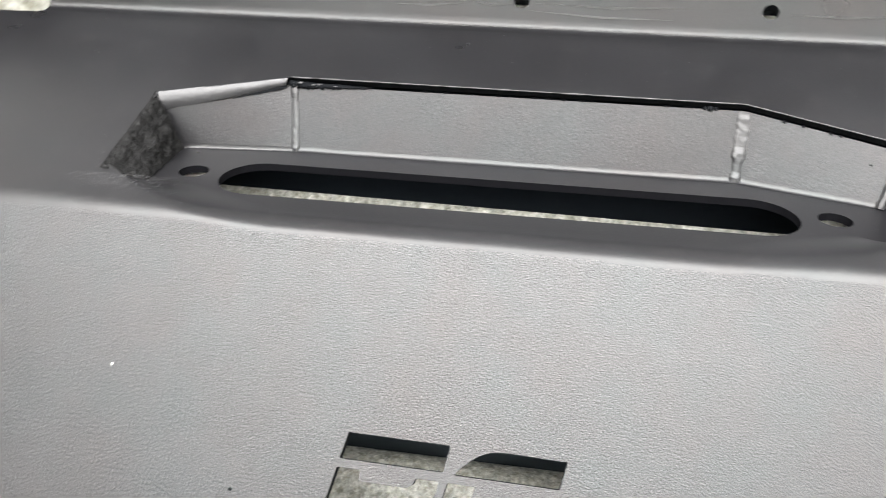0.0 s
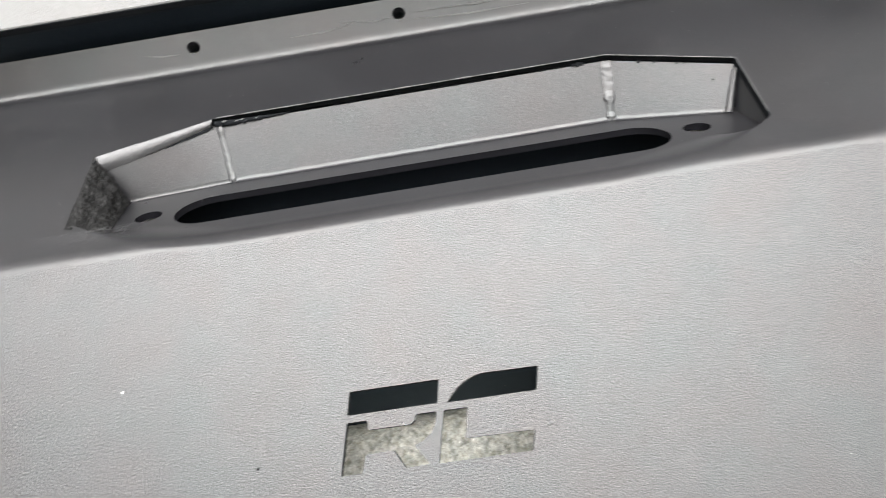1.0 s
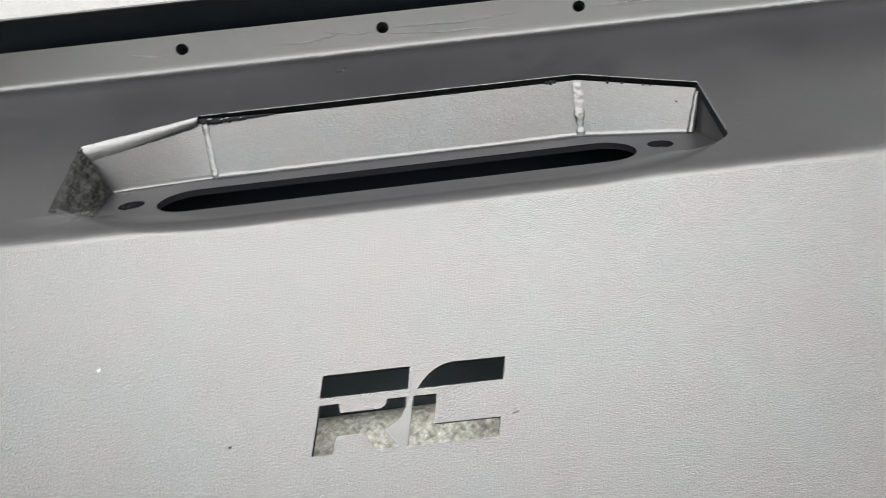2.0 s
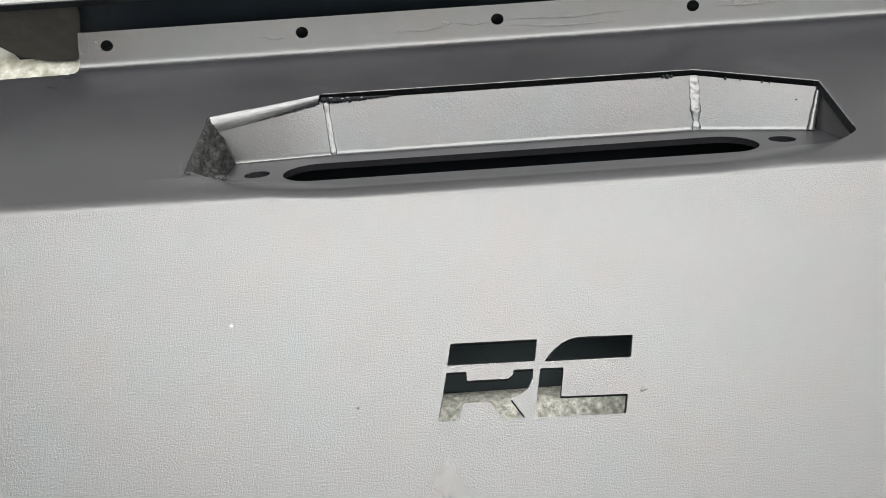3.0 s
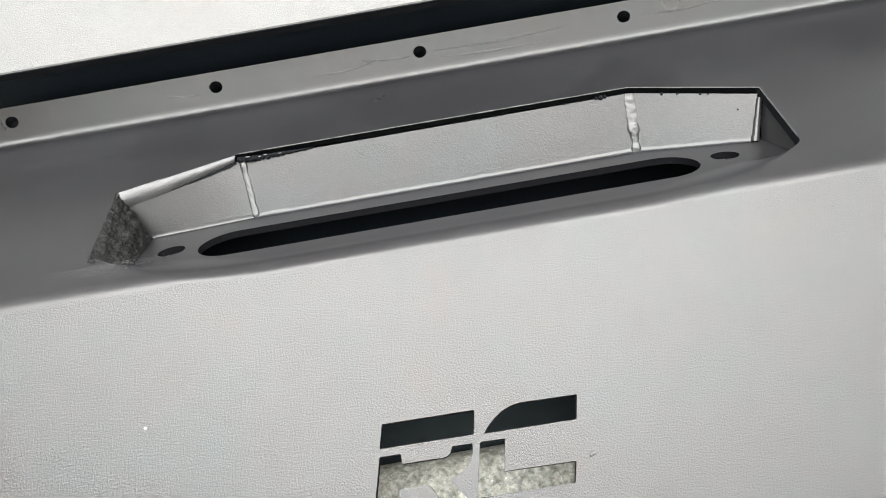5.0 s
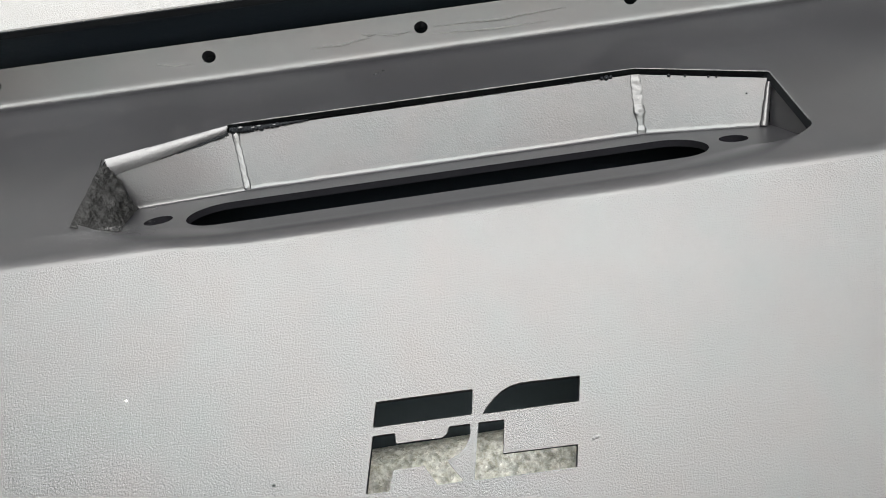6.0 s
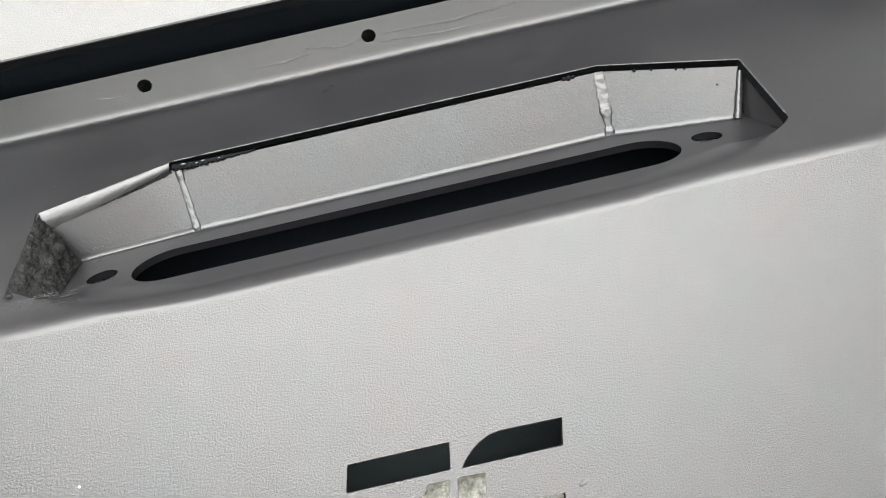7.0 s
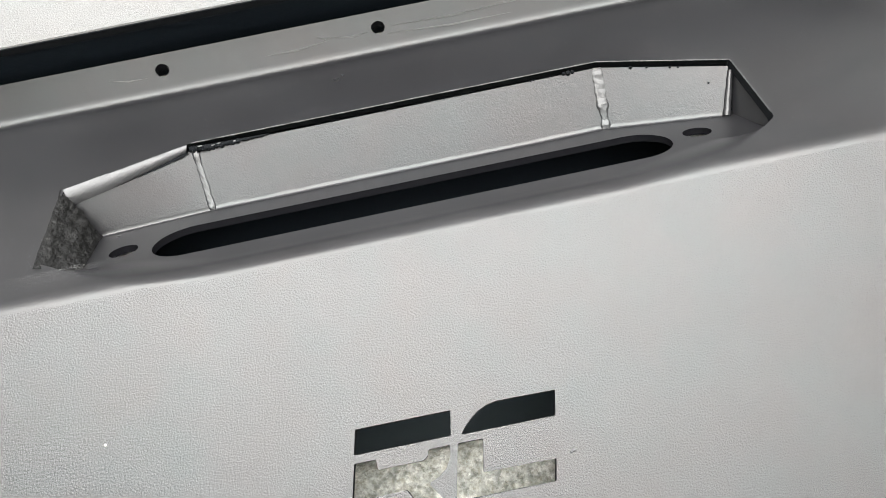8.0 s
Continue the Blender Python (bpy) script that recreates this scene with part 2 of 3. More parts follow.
def bead(points, radii, sides=10, ripple=0.0, seed=0, rings=60, flat=1.0, lumps=0.0):
    """A weld bead: a tube along points (mm), with rippled, uneven thickness."""
    pts = [Vector(p) for p in points]
    bm = bmesh.new()
    loops = []
    for k in range(rings + 1):
        f = k / rings * (len(pts) - 1)
        i = min(int(f), len(pts) - 2)
        p = pts[i].lerp(pts[i + 1], f - i)
        r = radii[i] + (radii[i + 1] - radii[i]) * (f - i)
        d = (pts[i + 1] - pts[i]).normalized()
        side = d.cross(Vector((0.1, 0.3, 1))).normalized()
        up = side.cross(d)
        wob = 1 + ripple * noise.noise(Vector((k * 0.22, seed, 0))) + 0.7 * ripple * noise.noise(Vector((k * 0.13, seed, 9)))
        shift = (side + up) * ripple * r * 0.5 * noise.noise(Vector((k * 0.2, seed + 5, 2)))
        loops.append([bm.verts.new((p + shift + (side * math.cos(a) + up * math.sin(a) * flat) * r * wob
                              * (1 + lumps * noise.noise(Vector((k * 0.28, seed * 3.1 + 1.3 * math.cos(a), 1.3 * math.sin(a)))))) * MM)
                      for a in (2 * math.pi * s / sides for s in range(sides))])
    for a, b in zip(loops, loops[1:]):
        for s in range(sides):
            bm.faces.new((a[s], a[(s + 1) % sides], b[(s + 1) % sides], b[s]))
    bm.faces.new(loops[0])
    bm.faces.new(loops[-1])
    return bm


def slab(corners, thick, divisions=0):
    """A plate: its outer face through the corners (mm, in order), thickened to the back."""
    pts = [Vector(c) for c in corners]
    n = (pts[1] - pts[0]).cross(pts[2] - pts[0]).normalized()
    bm = bmesh.new()
    a = [bm.verts.new(p * MM) for p in pts]
    b = [bm.verts.new((p - n * thick) * MM) for p in pts]
    bm.faces.new(a)
    bm.faces.new(b)
    for i in range(len(a)):
        j = (i + 1) % len(a)
        bm.faces.new((a[i], a[j], b[j], b[i]))
    return bm


def patch(p, q, r, s, thick, n=14, m=6):
    """A slightly twisted plate between four corners (mm), thickened to the back."""
    p, q, r, s = Vector(p), Vector(q), Vector(r), Vector(s)
    back = (q - p).cross(s - p).normalized() * -thick
    bm = bmesh.new()
    grids = []
    for shift in (Vector((0, 0, 0)), back):
        grids.append([[bm.verts.new((p.lerp(q, i / n).lerp(s.lerp(r, i / n), j / m) + shift) * MM) for j in range(m + 1)] for i in range(n + 1)])
    for g in grids:
        for i in range(n):
            for j in range(m):
                bm.faces.new((g[i][j], g[i + 1][j], g[i + 1][j + 1], g[i][j + 1]))
    a, b = grids
    rim = [(i, 0) for i in range(n)] + [(n, j) for j in range(m)] + [(i, m) for i in range(n, 0, -1)] + [(0, j) for j in range(m, 0, -1)]
    for (i, j), (k, l) in zip(rim, rim[1:] + rim[:1]):
        bm.faces.new((a[i][j], a[k][l], b[k][l], b[i][j]))
    return bm


def fillet(low, high, belly, n=90, m=14):
    """A smooth, slightly bulging fillet of weld between two lines of points (mm)."""
    bm = bmesh.new()

    def along(pts, f):
        f *= len(pts) - 1
        i = min(int(f), len(pts) - 2)
        return pts[i].lerp(pts[i + 1], f - i)

    rows = []
    for i in range(n + 1):
        a, b = along(low, i / n), along(high, i / n)
        side = (along(high, 1) - along(high, 0)).normalized()
        out = side.cross(b - a).normalized()
        wob = 1 + 0.25 * noise.noise(Vector((i * 0.08, 3, 1)))
        grit = [0.5 + 0.5 * noise.noise(a.lerp(b, j / m) * 0.1) + 0.1 * noise.noise(a.lerp(b, j / m) * 0.5) for j in range(m + 1)]
        rows.append([bm.verts.new((a.lerp(b, j / m) + out * (grit[j] + belly * wob * math.sin(math.pi * j / m) * min(1, (b - a).length / 6))) * MM) for j in range(m + 1)])
        rows[-1].append(bm.verts.new((a.lerp(b, 0.5) - out * 3) * MM))
    for r, t in zip(rows, rows[1:]):
        for j in range(m + 2):
            k = (j + 1) % (m + 2)
            bm.faces.new((r[j], r[k], t[k], t[j]))
    bm.faces.new(rows[0])
    bm.faces.new(rows[-1])
    return bm


def cove(p, q, up, down, seed, r=1.7, n=90, m=12):
    """A hollow fillet of weld in the corner along p to q, between a wall going up and a floor going down (mm)."""
    p, q = Vector(p), Vector(q)
    up, down = up.normalized(), Vector((0, down.x, down.y))
    bm = bmesh.new()
    rows = []
    for i in range(n + 1):
        at = p.lerp(q, i / n)
        size = r * (1 + 0.22 * noise.noise(Vector((i * 0.16, seed * 7.3, 2))) + 0.12 * noise.noise(Vector((i * 0.6, seed * 7.3, 5))))
        a, b = at + up * size * 1.2, at + down * size * 0.8
        row = []
        for j in range(m + 1):
            f = j / m
            row.append(bm.verts.new((a * (1 - f) ** 2 + at * 2 * f * (1 - f) + b * f * f + (up + down) * 0.05) * MM))
        row.append(bm.verts.new((at - (up + down) * 2) * MM))
        rows.append(row)
    for s, t in zip(rows, rows[1:]):
        for j in range(m + 2):
            k = (j + 1) % (m + 2)
            bm.faces.new((s[j], s[k], t[k], t[j]))
    bm.faces.new(rows[0])
    bm.faces.new(rows[-1])
    return bm


def weld_strip(p, q, shape, seed, n=110, m=16):
    """A flat, lumpy weld bead from p to q; shape: stops of (way along, half width, height) in mm."""
    d = (q - p).normalized()
    side = Vector((1, 0, 0))
    side = (side - d * side.dot(d)).normalized()
    out = d.cross(side)
    if out.z < 0:
        out = -out
    bm = bmesh.new()
    rows = []
    for i in range(n + 1):
        f = i / n
        wide = between(f, [(a, w) for a, w, h in shape]) * (1 + 0.16 * noise.noise(Vector((f * 14, seed, 0))))
        tall = 0.75 * between(f, [(a, h) for a, w, h in shape])
        drift = 0.35 * noise.noise(Vector((f * 6, seed, 4)))
        row = []
        for j in range(m + 1):
            u = 2 * j / m - 1
            lump = 1 + 0.35 * noise.noise(Vector((f * 13, u * 1.1, seed))) + 0.07 * noise.noise(Vector((f * 45, u * 3.0, seed + 3)))
            row.append(bm.verts.new((p.lerp(q, f) + side * (u * wide + drift) + out * (tall * math.sqrt(max(0, 1 - u * u)) * lump - 0.1)) * MM))
        row.append(bm.verts.new((p.lerp(q, f) - out * 1.5) * MM))
        rows.append(row)
    for s, t in zip(rows, rows[1:]):
        for j in range(m + 2):
            k = (j + 1) % (m + 2)
            bm.faces.new((s[j], s[k], t[k], t[j]))
    bm.faces.new(rows[0])
    bm.faces.new(rows[-1])
    return bm


def thing(name, label, category, at=(0, 0, 0), group=""):
    ob = new(name)
    ob.location = at
    return tagged(ob, label, category, group)


def blob(bm, centre, r, squash=1.0, detail=1):
    m = Matrix.Translation(Vector(centre) * MM) @ Matrix.Diagonal((r * MM, r * MM, r * squash * MM, 1))
    bmesh.ops.create_icosphere(bm, subdivisions=detail, radius=1, matrix=m)


# ---- the place ----
FLOOR_Z = -92
ROOM_X, ROOM_Y = (-1900, 2100), (-1700, 2400)


def room():
    def box(name, x0, x1, y0, y1, z0, z1, mat, label):
        ob = part(name, prism([(x0, y0), (x1, y0), (x1, y1), (x0, y1)], z0, z1), mat, None)
        return tagged(ob, label, name.split("_")[0], kind="structure")

    top = CEILING / MM
    (x0, x1), (y0, y1) = ROOM_X, ROOM_Y
    box("floor", x0 - 100, x1 + 100, y0 - 100, y1 + 100, FLOOR_Z - 100, FLOOR_Z, FLOOR, "pale mottled concrete workshop floor")
    box("ceiling", x0 - 100, x1 + 100, y0 - 100, y1 + 100, top, top + 100, WALL_PALE, "plain pale painted ceiling")
    box("wall_south", x0 - 100, x1 + 100, y0 - 100, y0, FLOOR_Z, top, WALL_WHITE, "unseen plain pale painted wall")
    box("wall_north", x0 - 100, x1 + 100, y1, y1 + 100, FLOOR_Z, top, WALL_DARK, "unseen plain wall, dark to shape reflections")
    box("wall_west", x0 - 100, x0, y0, y1, FLOOR_Z, top, WALL_PALE, "unseen plain pale painted wall")
    box("wall_east", x1, x1 + 100, y0, y1, FLOOR_Z, top, WALL_PALE, "unseen plain pale painted wall")


def ceiling_lamp(at, size):
    lx, ly = at[0] / MM, at[1] / MM
    w, d = size[0] / MM / 2 + 18, size[1] / MM / 2 + 18
    top = CEILING / MM
    lamp_thing = thing("ceiling_light", "white panel lamp fixed under the pale ceiling", "lamp", group="ceiling panel lamps")
    part("housing", prism(rounded([(lx - w, ly - d), (lx + w, ly - d), (lx + w, ly + d), (lx - w, ly + d)], 15), top - 60, top), LAMP_BODY, lamp_thing)
    part("diffuser", prism([(lx - w + 20, ly - d + 20), (lx + w - 20, ly - d + 20), (lx + w - 20, ly + d - 20), (lx - w + 20, ly + d - 20)],
                           top - 66, top - 60), LAMP_GLOW, lamp_thing, "glowing white diffuser")


# ---- the bumper ----
SLOPE = math.tan(radians(29.9))           # fall of the sloping face
A0 = -25.4                                 # where it meets the level of the front face
B_MID, B_DIR = Vector((-0.3, -29.2)), Vector((math.cos(radians(48.9)), -math.sin(radians(48.9))))
B_START = B_MID.x - B_MID.y / B_DIR.y * B_DIR.x
VALLEY = 96.0
SKIRT = -330
HALF = 480
FLANGE = radians(30.5)
HOLES = 12.4                               # bolt hole diameter of the fairlead


SKEW = 0.009                               # the bend line runs slightly askew
DEPTH = (VALLEY - A0) * SLOPE              # depth of the valley line


def bend_y(x):
    return A0 - SKEW * x


def slope_z(y, x=0.0):
    return -(y - bend_y(x)) * DEPTH / (VALLEY - bend_y(x))


def fall(y, start, grade, r):
    """Height along a sheet that is level up to a rounded bend at start and then falls by grade."""
    turn = math.atan(grade)
    first = start - r * math.tan(turn / 2)
    if y <= first:
        return 0.0
    if y < first + r * math.sin(turn):
        return math.sqrt(r * r - (y - first) ** 2) - r
    return -(y - start) * grade


def between(x, stops):
    """A value between stops of (x, value), straight from one to the next."""
    for (x0, v0), (x1, v1) in zip(stops, stops[1:]):
        if x <= x1:
            return v0 + (v1 - v0) * max(0.0, x - x0) / (x1 - x0)
    return stops[-1][1]


def crease(x):
    """Where the lip of the recess leaves the sloping face, and how widely it blends into it."""
    y = between(x, [(-153.8, -5.2), (-82, -28.2), (82, -28.2), (152.4, -7.6)])
    return y, between(abs(x), [(90, 9.5), (114, 8.5), (127, 7.0), (138, 4.0), (150, 0.3)])


def panel_z(x, y):
    """Height of the bent front panel: level face, sloping face with the recess lip, flange."""
    b = bend_y(x)
    z = fall(y, b, DEPTH / (VALLEY - b), 17)
    if -60 < y < 30 and abs(x) < 152.4:
        lip = fall(y, B_START, -B_DIR.y / B_DIR.x, 15)
        edge, soft = crease(x)
        f = min(1.0, max(0.0, (y - edge + soft) / (2 * soft)))
        f *= min(1.0, max(0.0, (149 - abs(x)) / 4))
        z += (lip - z) * f * f * (3 - 2 * f)
    rise = slope_z(VALLEY, x) + (y - VALLEY) * math.tan(FLANGE)
    near = max(0.0, 4.5 - abs(rise - z)) if y > 60 else 0.0
    return (max(rise, z) if y > 60 else z) + near * near / 18


def on_b(x, s, lift=0.0):
    p = B_MID + B_DIR * s + Vector((-B_DIR.y, B_DIR.x)) * lift
    return (x, p.x, p.y)


def on_slope(x, y, lift=0.0):
    return (x, y + lift * math.sin(radians(29.9)), slope_z(y, x) + lift * math.cos(radians(29.9)))


def emblem_outlines():
    """The four pieces of the cut-out emblem."""
    bar = [(-39.4, -96.4), (-4.6, -96.9), (-6.3, -105.7), (-41.4, -105.2)]
    fin = [(-2.6, -106.1), (-0.8, -103.8), (2.1, -101.2), (5.2, -99.1), (8.6, -97.7), (12.0, -97.1), (33.9, -97.7), (31.8, -106.6)]
    fork = [(-41.8, -108.0), (-33.9, -108.1), (-33.9, -111.7), (-17.9, -112.0), (-15.9, -110.9), (-15.0, -108.6), (-7.3, -108.7),
            (-8.0, -112.8), (-10.3, -116.4), (-13.3, -118.5), (-17.1, -120.0), (-12.4, -127.4), (-21.5, -127.5), (-25.2, -120.5),
            (-36.0, -120.5), (-38.0, -127.1), (-46.2, -127.0)]
    hook = [(-4.5, -108.7), (4.7, -109.0), (2.4, -120.3), (28.5, -121.0), (26.6, -128.4), (-8.9, -127.8)]
    return [rounded(o, 0.5, 2) for o in (bar, fin, fork, hook)]


RIM = [(-153.7, 37), (-97.6, 52.6), (98.1, 52.3), (155.3, 34.4), (152.6, -7.2)]


def recess_outline():
    """The opening of the recess: its rim above, and below the edge that runs out into the lip over the fairlead plate."""
    def low(x):
        y, soft = crease(x)
        f = min(1.0, max(0.0, (146 - abs(x)) / 16))
        f = f * f * (3 - 2 * f)
        return max((y - soft - 0.1) * (1 - f) + (y + soft + 0.4) * f, -13.5 if abs(x) < 125 else -30)

    top = [(-154.2, 0.0)] + RIM[:-1] + [(153.2, 0.0)]
    bent = rounded(top, 2.5)[5:-5]
    right = [(152.9, -4.5), (152.4, -6.6), (151.2, -7.9)]
    return bent + right + [(x, low(x)) for x in range(149, -152, -3)] + [(-154.0, -5.0)]


def steps(*runs):
    """Numbers in runs of (first, last, step)."""
    out = []
    for a, b, d in runs:
        out += [a + (b - a) * k / max(1, round((b - a) / d)) for k in range(max(1, round((b - a) / d)))]
    return out + [runs[-1][1]]


def panel_sheet(thick=4.5):
    """The face, sloping face and flange as one bent sheet."""
    xs = steps((-HALF, -200, 40), (-200, -160, 20), (-160, -74, 1.0), (-74, 74, 8), (74, 160, 1.0), (160, 200, 20), (200, HALF, 40))
    last = VALLEY + 20.5 * math.cos(FLANGE)
    ys = steps((-250, -130, 30), (-130, -46, 14), (-46, -8, 0.7), (-8, 24, 2.0), (24, 90, 11), (90, 101, 0.5), (101, last, 6))
    bm = bmesh.new()
    tops = [[bm.verts.new((x * MM, y * MM, panel_z(x, y) * MM)) for y in ys] for x in xs]
    unders = []
    for x in xs:
        row = []
        for y in ys:
            g = panel_z(x, y + 0.2) - panel_z(x, y - 0.2)
            row.append(bm.verts.new((x * MM, y * MM, (panel_z(x, y) - thick * min(1.5, math.hypot(1, g / 0.4))) * MM)))
        unders.append(row)
    for g in (tops, unders):
        for i in range(len(xs) - 1):
            for j in range(len(ys) - 1):
                bm.faces.new((g[i][j], g[i + 1][j], g[i + 1][j + 1], g[i][j + 1]))
    n, m = len(xs) - 1, len(ys) - 1
    ring = [(i, 0) for i in range(n)] + [(n, j) for j in range(m)] + [(i, m) for i in range(n, 0, -1)] + [(0, j) for j in range(m, 0, -1)]
    for (i, j), (k, l) in zip(ring, ring[1:] + ring[:1]):
        bm.faces.new((tops[i][j], tops[k][l], unders[k][l], unders[i][j]))
    return bm


def bumper():
    ob = thing("winch_bumper", "satin black powder-coated steel winch bumper lying on the floor", "bumper", (0, 0, FLOOR_Z * MM))
    up = -FLOOR_Z * MM

    def add(name, bm, mat, label="", angle=None, across=None, fine=None):
        p = part(name, bm, mat, ob, label, angle, across, fine)
        p.location = (0, 0, up)
        return p

    # front panel: face, sloping face with the recess lip, and flange, bent from one sheet
    cutter = bmesh.new()

    def cut(outline, low, high):
        tool = mesh_from(prism(outline, low, high), "cutter")
        cutter.from_mesh(tool)
        bpy.data.meshes.remove(tool)

    for outline in emblem_outlines():
        cut(outline, -30, 30)
    cut(recess_outline(), -110, 40)
    for k in range(-4, 5):
        cut(disc_outline(112.6 * k, 106.7, 3.6, 2.7, 24), -110, 0)
    cut(rounded([(-330, 90.5), (-243, 91.5), (-239.5, 130), (-330, 130)], 5), -110, 0)
    add("front_panel", carved(panel_sheet(), [cutter], "front_panel", 25), COAT,
        "satin black textured panel with cut-out emblem", None, (0, 0, 1), COAT_SMOOTH)
    skirt = rounded_path([(SKIRT - 18, FLOOR_Z + 2, 0), (SKIRT, 0, 14), (-250, 0, 0)])
    add("skirt", swept(sheet_profile(skirt, 4.5), -HALF, HALF), COAT, "", 25)

    # fairlead plate, running on from the lip, with its slot and two bolt holes
    run = [B_MID + B_DIR * s + Vector((0, -0.06)) for s in (-21.3, 0, 38)]
    plate = swept(sheet_profile(run, 3.2), -153, 153)

    def through_b(outline):
        bm = bmesh.new()
        a = [bm.verts.new(Vector(on_b(x, s, 20)) * MM) for x, s in outline]
        b = [bm.verts.new(Vector(on_b(x, s, -30)) * MM) for x, s in outline]
        bm.faces.new(a)
        bm.faces.new(b)
        for i in range(len(a)):
            j = (i + 1) % len(a)
            bm.faces.new((a[i], a[j], b[j], b[i]))
        return bm

    r, half, mid = 16.4, 114.3, -0.8
    slot = [(half - r + r * math.sin(a), mid + r * math.cos(a)) for a in (math.pi * k / 20 for k in range(21))]
    slot += [(-half + r - r * math.sin(a), mid - r * math.cos(a)) for a in (math.pi * k / 20 for k in range(21))]
    tools = [through_b(slot)] + [through_b(disc_outline(127.5 * s, 1.5, HOLES / 2, HOLES / 2)) for s in (-1, 1)]
    fairlead = add("fairlead_plate", carved(plate, tools, "fairlead_plate", 25), COAT_SMOOTH,
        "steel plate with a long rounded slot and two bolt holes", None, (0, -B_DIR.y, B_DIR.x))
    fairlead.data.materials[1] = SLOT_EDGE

    # recess back panels
    base = [on_b(-148, 26.5), on_b(-93.4, 32), on_b(96.2, 32), on_b(146.4, 15.8)]
    top = [on_slope(-153.5, 36.4, -2.6), on_slope(-96.8, 51.9, -3.6), on_slope(98.4, 51.6, -3.0), on_slope(154.6, 33.8, -3.0)]
    for i in range(3):
        add("recess_panel", patch(base[i], base[i + 1], top[i + 1], top[i], 4), COAT_THICK, "", 40)

    # end gussets
    add("recess_gusset", slab([on_b(150.6, 15.2, -2), on_b(153.2, -14, -2), on_slope(153.4, -8, -4.4), on_slope(156.4, 34.4, -4.4)], 3), COAT_SMOOTH)
    rough = bmesh.new()
    a, b = Vector(on_b(-144.5, 26)), Vector(on_slope(-155.5, 38, 0.2))
    c, d = Vector(on_slope(-156.0, -8.0, 0.8)), Vector(on_b(-141.5, -12, 0.4))
    n = 40
    grid = []
    for i in range(n + 1):
        row = []
        for j in range(n + 1):
            u, v = i / n, j / n
            p = b.lerp(a, u).lerp(c.lerp(d, u), v) + Vector((0.5, -0.25, 0.83)) * 3.8 * math.sin(math.pi * u) ** 0.8 * (0.35 + 0.65 * math.sin(math.pi * min(1, 0.25 + v)) ** 0.5)
            q = p * 0.13
            lift = 1.9 * noise.noise(q) + 1.1 * noise.noise(q * 2.6 + Vector((4, 1, 2))) + 0.5 * noise.noise(q * 6) + 0.6 * noise.noise(q * 13)
            hold = min(1, 0.35 + 6 * min(u, 1 - u)) * min(1, 0.35 + 4 * (1 - v))
            row.append(rough.verts.new((p + Vector((1.0, -0.1, 0.45)) * (lift * hold + 0.8)) * MM))
        grid.append(row)
    for i in range(n):
        for j in range(n):
            rough.faces.new((grid[i][j], grid[i + 1][j], grid[i + 1][j + 1], grid[i][j + 1]))
    add("rough_gusset", rough, GRITTY, "gritty dark weld-filled end of the recess", 70)

    # weld beads
    for i in range(3):
        add("base_weld", cove(base[i], base[i + 1], Vector(top[i]) - Vector(base[i]), -B_DIR, i), COAT_COVE, "smooth coved weld along the recess floor", 80)
    uprights = (
        (1, ((0.0, 1.8, 1.0), (0.12, 1.8, 1.2), (0.2, 1.4, 0.6), (0.5, 1.5, 0.6), (0.8, 1.6, 0.7), (0.95, 1.8, 1.0), (1.0, 1.3, 0.5))),
        (2, ((0.0, 2.2, 0.6), (0.1, 2.7, 0.7), (0.3, 2.9, 0.7), (0.5, 2.6, 0.7), (0.6, 3.0, 1.5), (0.66, 2.9, 1.5), (0.74, 1.8, 0.9), (0.85, 1.8, 0.7), (0.93, 2.5, 1.3), (1.0, 2.2, 0.6))),
    )
    for i, shape in uprights:
        p, q = Vector(top[i]) + Vector((0, -0.25, 0.3)), Vector(base[i]) + Vector((0, -0.4, 0.4))
        add("upright_weld", weld_strip(p, q, shape, 7 + i), COAT_COVE, "lumpy coated upright weld bead", 80)
    foot, head = Vector(base[3]), Vector(top[3])
    add("corner_weld", bead([tuple(foot + Vector((1.2, -0.8, 0.3))), tuple(foot.lerp(head, 0.92) + Vector((0.9, -0.6, 0.0)))],
                            [1.9, 1.3], 14, 0.12, 3, 40), COAT_SMOOTH, "glossy corner weld bead", 60)
    low = [Vector(top[0]).lerp(Vector(base[0]), 0.22), Vector(top[0]).lerp(Vector(top[1]), 0.45).lerp(Vector(base[0]).lerp(Vector(base[1]), 0.45), 0.13),
           Vector(top[0]).lerp(Vector(top[1]), 0.93)]
    high = [Vector(on_slope(-154.2, 37.3, 0.3)), Vector(on_slope(-128.5, 44.2, 0.2)), Vector(on_slope(-99.5, 52.2, 0))]
    add("top_weld", fillet(low, high, 1.5), WELD, "broad smooth weld on the recess rim, its shine painted in paler", 100)
    rnd = random.Random(5)
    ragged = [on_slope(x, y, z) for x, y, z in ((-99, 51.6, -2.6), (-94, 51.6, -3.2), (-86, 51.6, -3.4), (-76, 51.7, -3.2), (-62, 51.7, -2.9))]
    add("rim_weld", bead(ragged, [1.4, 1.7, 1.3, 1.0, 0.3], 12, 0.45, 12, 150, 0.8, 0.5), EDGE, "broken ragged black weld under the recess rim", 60)
